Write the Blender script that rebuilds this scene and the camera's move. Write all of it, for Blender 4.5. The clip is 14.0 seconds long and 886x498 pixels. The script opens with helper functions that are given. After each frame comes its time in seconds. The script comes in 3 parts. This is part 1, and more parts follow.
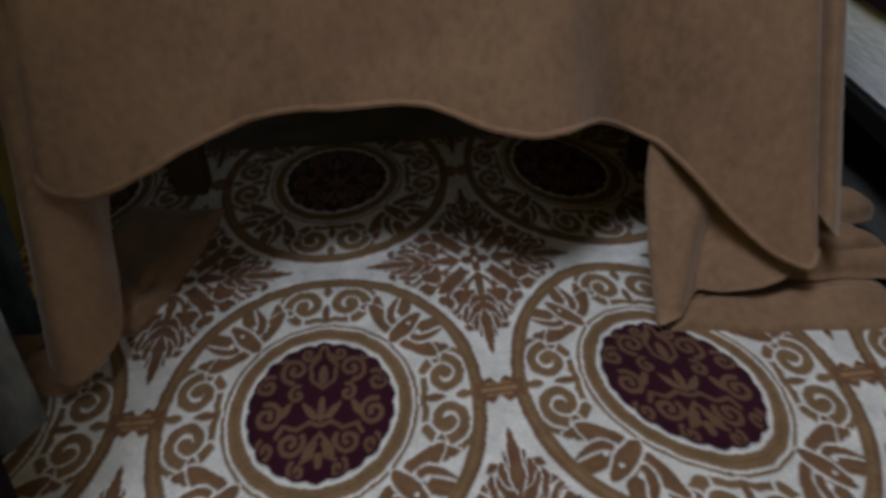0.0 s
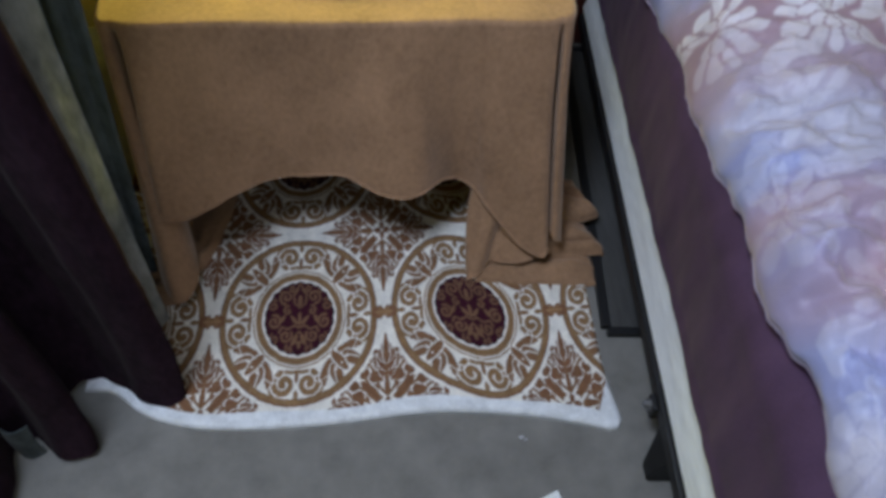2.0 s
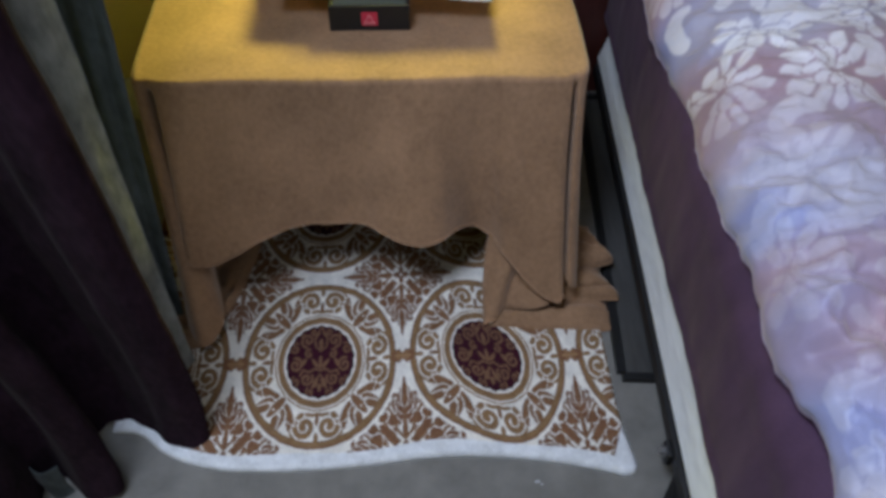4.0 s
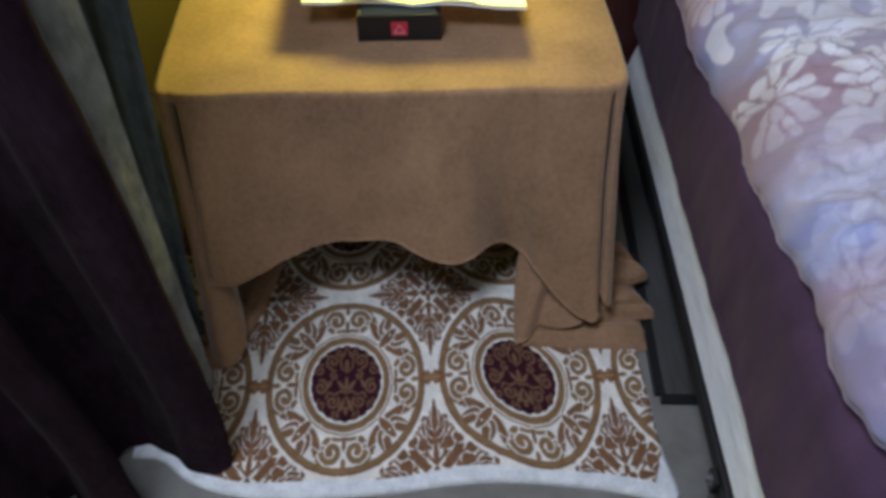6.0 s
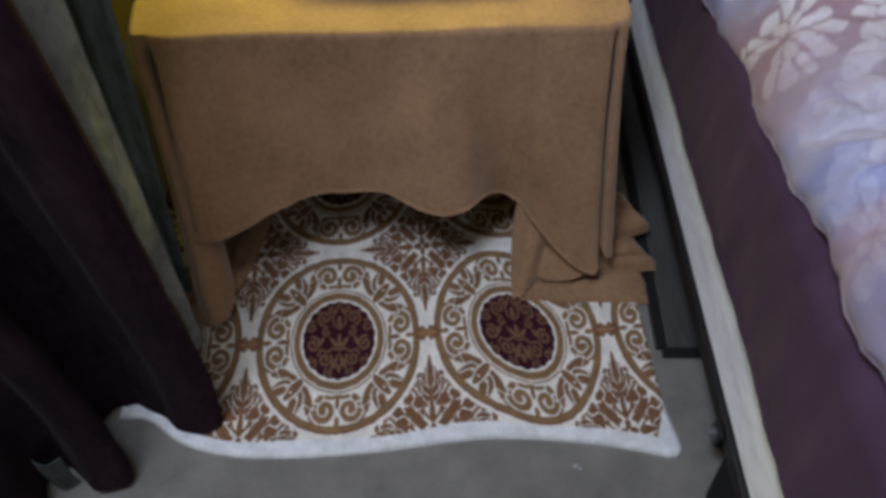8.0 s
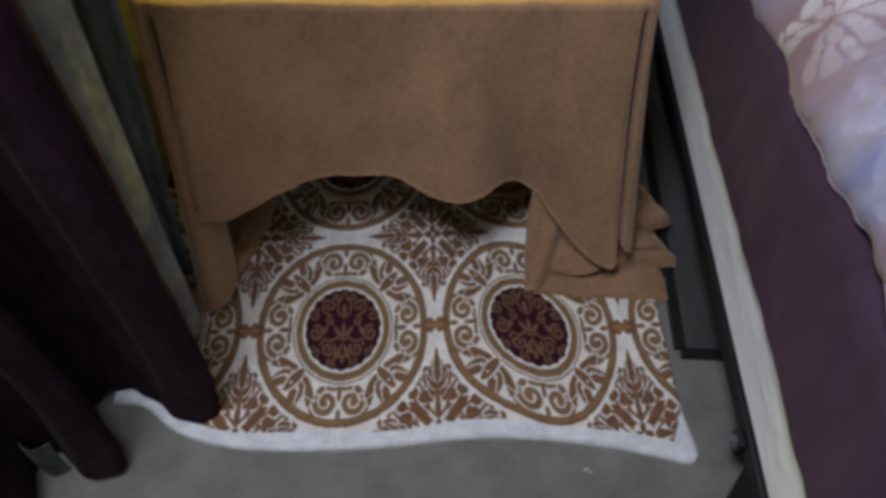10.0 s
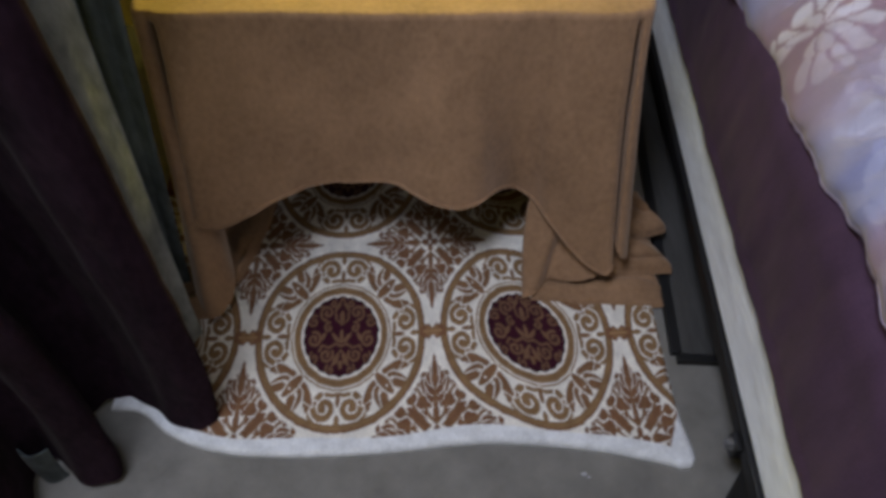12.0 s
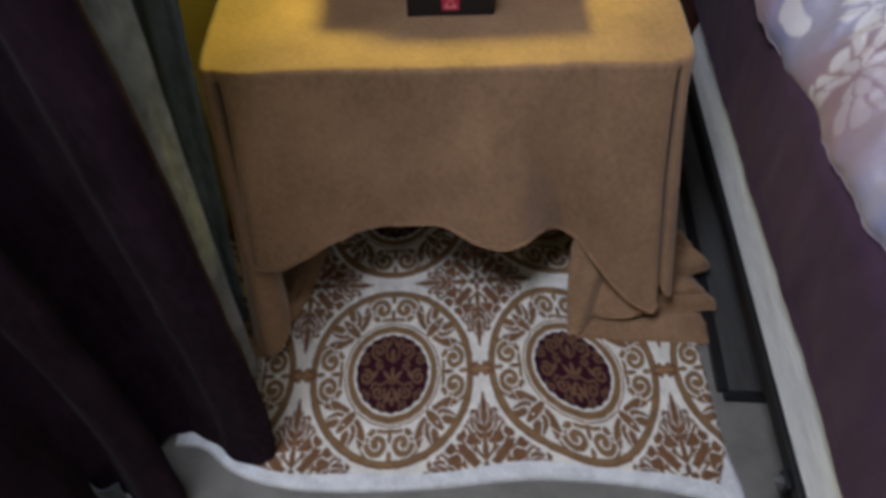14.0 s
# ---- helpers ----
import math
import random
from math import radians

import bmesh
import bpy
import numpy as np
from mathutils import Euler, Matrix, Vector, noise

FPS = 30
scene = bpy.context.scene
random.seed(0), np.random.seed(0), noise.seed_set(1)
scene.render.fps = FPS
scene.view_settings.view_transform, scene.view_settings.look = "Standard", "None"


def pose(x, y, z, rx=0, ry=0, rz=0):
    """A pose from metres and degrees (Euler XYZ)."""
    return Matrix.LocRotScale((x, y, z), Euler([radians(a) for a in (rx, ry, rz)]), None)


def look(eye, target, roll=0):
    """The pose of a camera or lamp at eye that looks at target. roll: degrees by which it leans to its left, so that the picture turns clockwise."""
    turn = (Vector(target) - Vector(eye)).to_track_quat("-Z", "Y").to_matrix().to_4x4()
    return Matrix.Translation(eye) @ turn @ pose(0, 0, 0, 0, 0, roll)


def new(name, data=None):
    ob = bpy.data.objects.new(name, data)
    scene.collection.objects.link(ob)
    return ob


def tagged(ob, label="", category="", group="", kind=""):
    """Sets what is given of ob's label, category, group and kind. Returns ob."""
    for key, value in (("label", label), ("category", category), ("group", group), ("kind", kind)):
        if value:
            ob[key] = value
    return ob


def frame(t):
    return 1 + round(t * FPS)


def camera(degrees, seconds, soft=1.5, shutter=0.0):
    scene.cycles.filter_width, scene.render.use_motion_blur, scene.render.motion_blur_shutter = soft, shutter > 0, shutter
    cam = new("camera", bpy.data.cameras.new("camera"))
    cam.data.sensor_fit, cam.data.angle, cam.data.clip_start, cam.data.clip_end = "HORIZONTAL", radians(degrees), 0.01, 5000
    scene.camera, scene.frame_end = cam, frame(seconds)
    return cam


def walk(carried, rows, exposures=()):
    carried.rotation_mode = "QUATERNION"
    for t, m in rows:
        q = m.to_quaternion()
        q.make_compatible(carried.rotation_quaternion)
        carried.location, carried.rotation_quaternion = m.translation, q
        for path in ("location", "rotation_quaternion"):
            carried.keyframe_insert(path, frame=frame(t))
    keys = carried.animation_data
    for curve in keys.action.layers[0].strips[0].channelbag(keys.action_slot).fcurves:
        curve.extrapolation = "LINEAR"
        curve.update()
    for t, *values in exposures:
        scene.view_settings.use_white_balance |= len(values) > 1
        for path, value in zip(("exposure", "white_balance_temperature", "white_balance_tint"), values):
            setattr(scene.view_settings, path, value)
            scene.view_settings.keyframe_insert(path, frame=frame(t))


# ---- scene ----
cam = camera(62.5, 14.0, soft=3.7, shutter=0.5)
PATH = [
    (0, (-0.0741, -0.4758, 0.5096), (0.0520, 1.6133, -1.0322), -1.6),
    (0.2, (-0.0624, -0.4771, 0.5798), (0.0637, 1.4846, -1.1219), -2.1),
    (0.5, (-0.0533, -0.4875, 0.8073), (0.1326, 1.1557, -1.1986), -2.4),
    (0.7, (-0.0494, -0.5252, 0.9529), (0.1508, 0.9607, -1.1713), -4.6),
    (1, (-0.0351, -0.5668, 1.0543), (0.1586, 0.7449, -1.1817), 2.5),
    (1.2, (-0.0468, -0.6045, 1.1102), (0.1989, 0.6279, -1.1661), 7.5),
    (1.5, (-0.0091, -0.6409, 1.1830), (0.1755, 0.7527, -1.0036), 3.3),
    (2, (0.0156, -0.7384, 1.2246), (0.2041, 0.7592, -0.8931), 3.8),
    (2.5, (0.0208, -0.7540, 1.2363), (0.1963, 0.7904, -0.8476), 2.5),
    (3, (0.0000, -0.7358, 1.2493), (0.1963, 0.7917, -0.8450), 3.6),
    (3.5, (0.0221, -0.7462, 1.2688), (0.1625, 0.8203, -0.8008), 2.5),
    (6, (-0.0221, -0.7020, 1.2337), (0.0754, 0.9321, -0.7865), 0.8),
    (6.5, (-0.0260, -0.6981, 1.2220), (0.0468, 0.9373, -0.7995), 0.5),
    (7, (-0.0221, -0.7020, 1.2142), (0.0299, 0.9308, -0.8099), -0.4),
    (7.5, (-0.0195, -0.6929, 1.1973), (0.0481, 0.8554, -0.8918), -0.3),
    (8, (-0.0182, -0.6812, 1.1856), (0.0884, 0.8372, -0.9230), 0.7),
    (10.5, (-0.0143, -0.6474, 1.1336), (0.0377, 0.8372, -1.0010), 0.9),
    (11, (-0.0039, -0.6552, 1.1388), (0.0442, 0.8268, -0.9971), 0.3),
    (11.5, (-0.0195, -0.6682, 1.1362), (0.0598, 0.8684, -0.9594), 1.7),
    (12, (-0.0221, -0.6656, 1.1375), (0.0650, 0.8658, -0.9620), 1.7),
    (12.5, (-0.0169, -0.6630, 1.1401), (0.0598, 0.8736, -0.9555), 1.0),
    (13, (-0.0130, -0.6630, 1.1440), (0.0286, 0.8684, -0.9568), 0.3),
    (13.5, (-0.0221, -0.6682, 1.1518), (0.0169, 0.8775, -0.9386), -0.1),
    (14, (-0.0364, -0.6786, 1.1817), (-0.0871, 0.9438, -0.8489), -2.9),
]
walk(cam, [(t, look(eye, target, roll)) for t, eye, target, roll in PATH],
     [(0, -0.5, 6150, 5), (0.5, -0.5, 6050, 5), (1.0, -0.35, 5900, 4), (1.5, -0.15, 5780, 4), (3.0, 0.07, 5680, 4), (3.7, 0.02, 5720, 5),
      (6.0, -0.08, 5840, 6), (8.0, -0.18, 6100, 8), (10.5, -0.26, 6250, 10), (14.0, -0.22, 6230, 9)])

# ---- world, daylight and lamps ----
world = bpy.data.worlds.new("world")
scene.world = world
world.use_nodes = True
_wn = world.node_tree.nodes
_sky = _wn.new("ShaderNodeTexSky")
_sky.sky_type = "NISHITA"
_sky.sun_disc = False
_sky.sun_elevation, _sky.sun_rotation = radians(35), radians(150)
world.node_tree.links.new(_sky.outputs["Color"], _wn["Background"].inputs["Color"])
_wn["Background"].inputs["Strength"].default_value = 0.1


def lamp(name, kind, m, energy, color, size=0.1, size_y=None, spread=180):
    data = bpy.data.lights.new(name, kind)
    data.energy, data.color = energy, color
    if kind == "AREA":
        data.shape, data.size, data.size_y = "RECTANGLE", size, size_y or size
        data.spread = radians(spread)
    ob = new(name, data)
    ob.matrix_world = m
    return ob


# daylight through the window behind and the ceiling lamp, both out of view
lamp("window_daylight", "AREA", look((1.15, -2.36, 1.45), (0.5, 0.2, 0.4)), 3.0, (0.74, 0.84, 1.0), 1.3, 1.2)
lamp("ceiling_lamp_light", "AREA", look((-0.46, -0.48, 2.3), (0.0, -0.1, 0)), 41.5, (0.80, 0.84, 1.0), 0.6, 0.6)
# added warm lamp, no fixture built, to yellow the tabletop from behind
lamp("unseen_warm_lamp_light", "AREA", look((0.10, 0.80, 0.86), (-0.20, 0.46, 0.47)), 7.0, (1.0, 0.88, 0.15), 0.20, 0.12, 122)


# ---- materials ----
def material(name, color, rough=0.8, metal=0.0, sheen=0.0, spec=0.3, vary=0.12, scale=8.0, stretch=(1, 1, 1),
             fine=400.0, bump=0.25, depth=0.001, attr=None, coat=0.0):
    """A surface with broad stains, fine grain and fine relief; attr: a colour laid into the mesh."""
    mat = bpy.data.materials.new(name)
    mat.use_nodes = True
    nt = mat.node_tree
    n, l = nt.nodes, nt.links
    p = n["Principled BSDF"]
    p.inputs["Roughness"].default_value = rough
    p.inputs["Metallic"].default_value = metal
    p.inputs["Specular IOR Level"].default_value = spec
    p.inputs["Sheen Weight"].default_value = sheen
    p.inputs["Sheen Roughness"].default_value = 0.45
    p.inputs["Sheen Tint"].default_value = (1.0, 0.88, 0.76, 1)
    p.inputs["Coat Weight"].default_value = coat
    co = n.new("ShaderNodeTexCoord")
    mp = n.new("ShaderNodeMapping")
    mp.inputs["Scale"].default_value = stretch
    l.new(co.outputs["Object"], mp.inputs["Vector"])
    big = n.new("ShaderNodeTexNoise")
    big.inputs["Scale"].default_value = scale
    big.inputs["Detail"].default_value = 5
    big.inputs["Roughness"].default_value = 0.6
    small = n.new("ShaderNodeTexNoise")
    small.inputs["Scale"].default_value = fine
    small.inputs["Detail"].default_value = 3
    l.new(mp.outputs["Vector"], big.inputs["Vector"])
    l.new(mp.outputs["Vector"], small.inputs["Vector"])
    add = n.new("ShaderNodeMath")
    add.operation = "ADD"
    l.new(big.outputs["Fac"], add.inputs[0])
    half = n.new("ShaderNodeMath")
    half.operation = "MULTIPLY"
    half.inputs[1].default_value = 0.6
    l.new(small.outputs["Fac"], half.inputs[0])
    l.new(half.outputs[0], add.inputs[1])
    rng = n.new("ShaderNodeMapRange")
    rng.inputs["From Min"].default_value, rng.inputs["From Max"].default_value = 0.45, 1.15
    rng.inputs["To Min"].default_value, rng.inputs["To Max"].default_value = 1 - 2.2 * vary, 1 + 2.2 * vary
    l.new(add.outputs[0], rng.inputs["Value"])
    mix = n.new("ShaderNodeVectorMath")
    mix.operation = "SCALE"
    if attr:
        at = n.new("ShaderNodeAttribute")
        at.attribute_name = attr
        l.new(at.outputs["Color"], mix.inputs[0])
    else:
        mix.inputs[0].default_value = color
    l.new(rng.outputs["Result"], mix.inputs["Scale"])
    l.new(mix.outputs["Vector"], p.inputs["Base Color"])
    bp = n.new("ShaderNodeBump")
    bp.inputs["Strength"].default_value = bump
    bp.inputs["Distance"].default_value = depth
    l.new(add.outputs[0], bp.inputs["Height"])
    l.new(bp.outputs["Normal"], p.inputs["Normal"])
    return mat


M_CARPET = material("grey_carpet", (0.200, 0.190, 0.170), 0.95, spec=0.1, sheen=0.15, vary=0.16, scale=14, fine=520, bump=0.7, depth=0.003)
M_RUG = material("rug_pile", (0.5, 0.4, 0.3), 0.92, spec=0.1, sheen=0.2, vary=0.13, scale=42, fine=300, bump=0.5, depth=0.002, attr="pattern")
M_BACK = material("rug_backing", (0.62, 0.62, 0.60), 0.9, spec=0.15, vary=0.06, scale=40, fine=500, bump=0.5, depth=0.002)
M_FLEECE = material("brown_fleece", (0.290, 0.173, 0.098), 0.95, spec=0.06, sheen=0.4, vary=0.15, scale=10, fine=120, bump=0.3, depth=0.003, stretch=(1, 1, 0.75))
M_PURPLE = material("purple_sheet", (0.080, 0.044, 0.083), 0.85, spec=0.15, sheen=0.06, vary=0.16, scale=12, fine=600, bump=0.3, stretch=(1, 1, 0.4))
M_CURTAIN = material("purple_curtain_cloth", (0.020, 0.0105, 0.0168), 0.95, spec=0.03, sheen=0.02, vary=0.30, scale=20, fine=110, bump=0.4, depth=0.002, stretch=(1, 1, 0.5))
# nearly the M_GREY settings in a darker colour, near the wall and at the foot
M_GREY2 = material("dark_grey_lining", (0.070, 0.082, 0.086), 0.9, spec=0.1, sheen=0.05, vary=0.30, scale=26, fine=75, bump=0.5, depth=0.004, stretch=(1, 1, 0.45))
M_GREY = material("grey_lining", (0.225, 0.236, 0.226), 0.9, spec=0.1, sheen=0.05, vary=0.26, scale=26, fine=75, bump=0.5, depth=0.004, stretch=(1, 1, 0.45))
M_RAIL = material("cream_rail", (0.76, 0.77, 0.76), 0.6, spec=0.35, vary=0.09, scale=26, fine=160, bump=0.8, depth=0.004, stretch=(1, 0.16, 1))
M_BLACK = material("black_steel", (0.012, 0.012, 0.013), 0.5, metal=0.2, spec=0.4, vary=0.15)
M_STEEL = material("bare_steel", (0.30, 0.30, 0.31), 0.45, metal=0.8, vary=0.15)
M_PANEL = material("grey_board", (0.055, 0.053, 0.05), 0.7, vary=0.15, scale=20, stretch=(3, 0.3, 1), fine=120)
M_HEAD = material("red_brown_wood", (0.07, 0.018, 0.014), 0.45, spec=0.4, vary=0.2, scale=9, stretch=(1, 1, 0.25), fine=90)
M_TABLE = material("dark_wood", (0.06, 0.035, 0.02), 0.6, vary=0.2, scale=9, stretch=(0.3, 2, 2))
M_WALL = material("cream_wall_paint", (0.66, 0.55, 0.22), 0.85, spec=0.2, vary=0.05, scale=5, fine=220, bump=0.25)
M_CEIL = material("white_ceiling_paint", (0.75, 0.74, 0.72), 0.9, spec=0.2, vary=0.03)
M_BOX = material("black_card", (0.012, 0.011, 0.012), 0.55, spec=0.35, vary=0.12)
M_INNER = material("grey_green_liner", (0.10, 0.11, 0.09), 0.8, vary=0.1)
M_RED = material("red_print", (0.50, 0.035, 0.07), 0.6, vary=0.06)
M_PINK = material("pale_print", (0.75, 0.45, 0.48), 0.6, vary=0.05)
M_PAPER = material("white_paper", (0.80, 0.80, 0.78), 0.75, spec=0.2, vary=0.02, scale=12, bump=0.1)
M_GOLD = material("pale_wood", (0.55, 0.38, 0.14), 0.55, vary=0.12)
M_QUILT = material("satin_quilt", (0.5, 0.4, 0.45), 0.50, spec=0.45, sheen=0.3, vary=0.08, scale=10, fine=700, bump=0.2, attr="pattern")
M_LINT = material("white_lint", (0.45, 0.45, 0.46), 0.95, vary=0.05)


# ---- mesh helpers ----
def link_mesh(name, me, mat, parent=None, label=""):
    ob = new(name, me)
    me.materials.append(mat)
    if parent is not None:
        ob.parent = parent
    if label:
        ob["label"] = label
    return ob


def part(name, bm, mat, parent=None, label="", smooth=False):
    me = bpy.data.meshes.new(name)
    bm.normal_update()
    bm.to_mesh(me)
    bm.free()
    if smooth:
        me.polygons.foreach_set("use_smooth", [True] * len(me.polygons))
    return link_mesh(name, me, mat, parent, label)


def thing(name, label, category, group="", at=(0, 0, 0)):
    ob = new(name)
    ob.empty_display_size = 0.05
    ob.location = at
    return tagged(ob, label, category, group)


def sheet(name, pts, mat, parent=None, label="", colors=None, thick=0.0, closed=False):
    """A smooth sheet from an n x m x 3 field of points, with a thickness below it if wanted."""
    n, m = pts.shape[:2]
    v = pts.reshape(-1, 3)
    idx = np.arange(n * m).reshape(n, m)
    f = np.stack([idx[:-1, :-1], idx[1:, :-1], idx[1:, 1:], idx[:-1, 1:]], -1).reshape(-1, 4)
    if thick:
        du = np.gradient(pts, axis=0)
        dv = np.gradient(pts, axis=1)
        nr = np.cross(du, dv)
        nr /= np.maximum(np.linalg.norm(nr, axis=2, keepdims=True), 1e-9)
        low = (pts - nr * thick).reshape(-1, 3)
        k = n * m
        rim = np.concatenate([idx[0, :], idx[1:, -1], idx[-1, -2::-1], idx[-2:0:-1, 0]])
        nxt = np.roll(rim, -1)
        f = np.concatenate([f, f[:, ::-1] + k, np.stack([nxt, rim, rim + k, nxt + k], -1)])
        v = np.concatenate([v, low])
        if colors is not None:
            colors = np.concatenate([colors, colors])
    me = bpy.data.meshes.new(name)
    me.vertices.add(len(v))
    me.vertices.foreach_set("co", v.astype(np.float32).ravel())
    me.loops.add(f.size)
    me.loops.foreach_set("vertex_index", f.astype(np.int32).ravel())
    me.polygons.add(len(f))
    me.polygons.foreach_set("loop_start", np.arange(0, f.size, 4, dtype=np.int32))
    me.polygons.foreach_set("use_smooth", np.ones(len(f), dtype=bool))
    me.update(calc_edges=True)
    if colors is not None:
        at = me.color_attributes.new("pattern", "FLOAT_COLOR", "POINT")
        at.data.foreach_set("color", np.concatenate([colors, np.ones((len(colors), 1))], 1).astype(np.float32).ravel())
    return link_mesh(name, me, mat, parent, label)


def box(x0, x1, y0, y1, z0, z1, bevel=0.0, seg=2):
    bm = bmesh.new()
    bmesh.ops.create_cube(bm, size=1, matrix=Matrix.Translation(((x0 + x1) / 2, (y0 + y1) / 2, (z0 + z1) / 2)) @ Matrix.Diagonal((x1 - x0, y1 - y0, z1 - z0, 1)))
    if bevel:
        bmesh.ops.bevel(bm, geom=bm.edges[:], offset=bevel, segments=seg, affect="EDGES", profile=0.5)
    return bm


def cyl(r, h, m, seg=16, bevel=0.0):
    bm = bmesh.new()
    bmesh.ops.create_cone(bm, cap_ends=True, segments=seg, radius1=r, radius2=r, depth=h, matrix=m)
    if bevel:
        rims = [e for e in bm.edges if any(len(f.verts) > 4 for f in e.link_faces)]
        bmesh.ops.bevel(bm, geom=rims, offset=bevel, segments=2, affect="EDGES")
    return bm


def tube(points, r, seg=6):
    """A thin round cord along a row of points."""
    p = np.array(points)
    d = np.gradient(p, axis=0)
    d /= np.maximum(np.linalg.norm(d, axis=1, keepdims=True), 1e-9)
    side = np.cross(d, (0.13, 0.2, 0.97))
    side /= np.maximum(np.linalg.norm(side, axis=1, keepdims=True), 1e-9)
    up = np.cross(side, d)
    a = np.linspace(0, 2 * np.pi, seg + 1)
    return p[:, None] + r * (side[:, None] * np.cos(a)[None, :, None] + up[:, None] * np.sin(a)[None, :, None])


def smooth_noise(x, y, seed, octaves=3):
    """A soft sum of waves in many directions, about -1 to 1."""
    g = np.random.RandomState(seed)
    out = np.zeros_like(x, dtype=float)
    amp, tot = 1.0, 0.0
    for o in range(octaves):
        for _ in range(5):
            th, ph, k = g.uniform(0, 2 * np.pi), g.uniform(0, 2 * np.pi), 2 ** o * g.uniform(0.7, 1.4)
            out += amp * np.sin(k * (x * np.cos(th) + y * np.sin(th)) + ph)
        tot += amp * 2.2
        amp *= 0.5
    return out / tot


def curve(keys, s, k=0):
    """Smooth interpolation of rows (parameter, values...) at s."""
    keys = np.array(keys, dtype=float)
    t = keys[:, 0]
    out = []
    for c in range(1, keys.shape[1]):
        y = keys[:, c]
        slope = np.gradient(y, t)
        i = np.clip(np.searchsorted(t, s, side="right") - 1, 0, len(t) - 2)
        h = t[i + 1] - t[i]
        u = np.clip((s - t[i]) / h, 0, 1)
        out.append((2 * u ** 3 - 3 * u ** 2 + 1) * y[i] + (u ** 3 - 2 * u ** 2 + u) * h * slope[i]
                   + (-2 * u ** 3 + 3 * u ** 2) * y[i + 1] + (u ** 3 - u ** 2) * h * slope[i + 1])
    return np.stack(out, -1)


# ---- the room ----
X0, X1, Y0, Y1, H = -1.35, 2.45, -2.45, 0.86, 2.4
tagged(part("floor", box(X0 - 0.1, X1 + 0.1, Y0 - 0.1, Y1 + 0.1, -0.1, 0), M_CARPET), "grey short-pile carpet over the whole floor", "floor", kind="structure")
tagged(part("wall_north", box(X0 - 0.1, X1 + 0.1, Y1, Y1 + 0.1, 0, H), M_WALL), "yellowish cream painted wall behind the bedside table", "wall", kind="structure")
tagged(part("wall_west", box(X0 - 0.1, X0, Y0, Y1, 0, H), M_WALL), "yellowish cream painted wall behind the curtains", "wall", kind="structure")
tagged(part("wall_east", box(X1, X1 + 0.1, Y0, Y1, 0, H), M_WALL), "yellowish cream painted wall beyond the bed", "wall", kind="structure")
tagged(part("ceiling", box(X0 - 0.1, X1 + 0.1, Y0 - 0.1, Y1 + 0.1, H, H + 0.1), M_CEIL), "plain white painted ceiling", "ceiling", kind="structure")
WX0, WX1, WZ0, WZ1 = 0.45, 1.85, 0.8, 2.1
bm = box(X0 - 0.1, WX0, Y0 - 0.1, Y0, 0, H)
for q in ((WX1, X1 + 0.1, 0, H), (WX0, WX1, 0, WZ0), (WX0, WX1, WZ1, H)):
    b2 = box(q[0], q[1], Y0 - 0.1, Y0, q[2], q[3])
    me = bpy.data.meshes.new("w")
    b2.to_mesh(me)
    b2.free()
    bm.from_mesh(me)
    bpy.data.meshes.remove(me)
tagged(part("wall_south", bm, M_WALL), "yellowish cream painted wall with a window", "wall", kind="structure")


# ---- patterned rug ----
def spiral(cx, cy, r, turns, start, hand=1, n=40):
    s = np.linspace(0, 1, n)
    a = start + hand * 2 * np.pi * turns * s
    rr = r * (1 - 0.82 * s)
    return np.stack([cx + rr * np.cos(a), cy + rr * np.sin(a)], 1)


def near(X, Y, line):
    """Distance of each point to a polyline."""
    d = np.full(X.shape, 9.0)
    for (ax, ay), (bx, by) in zip(line[:-1], line[1:]):
        ux, uy = bx - ax, by - ay
        k = np.clip(((X - ax) * ux + (Y - ay) * uy) / (ux * ux + uy * uy + 1e-12), 0, 1)
        d = np.minimum(d, np.hypot(X - ax - k * ux, Y - ay - k * uy))
    return d


def lobe(X, Y, cx, cy, deg, length, width, bend=0.0):
    """Inside measure (positive inside) of a rounded leaflet from (cx, cy) along deg, bent sideways at its tip."""
    c, s = math.cos(radians(deg)), math.sin(radians(deg))
    u = ((X - cx) * c + (Y - cy) * s) / length
    v = -(X - cx) * s + (Y - cy) * c - bend * length * np.clip(u, 0, 1) ** 2
    w = width * 1.55 * np.clip(u, 0, 1) ** 0.55 * np.clip(1 - u, 0, 1) ** 0.62
    return np.where((u > 0) & (u < 1), w - np.abs(v), -np.hypot(v, length * np.maximum(np.maximum(-u, u - 1), 0)))


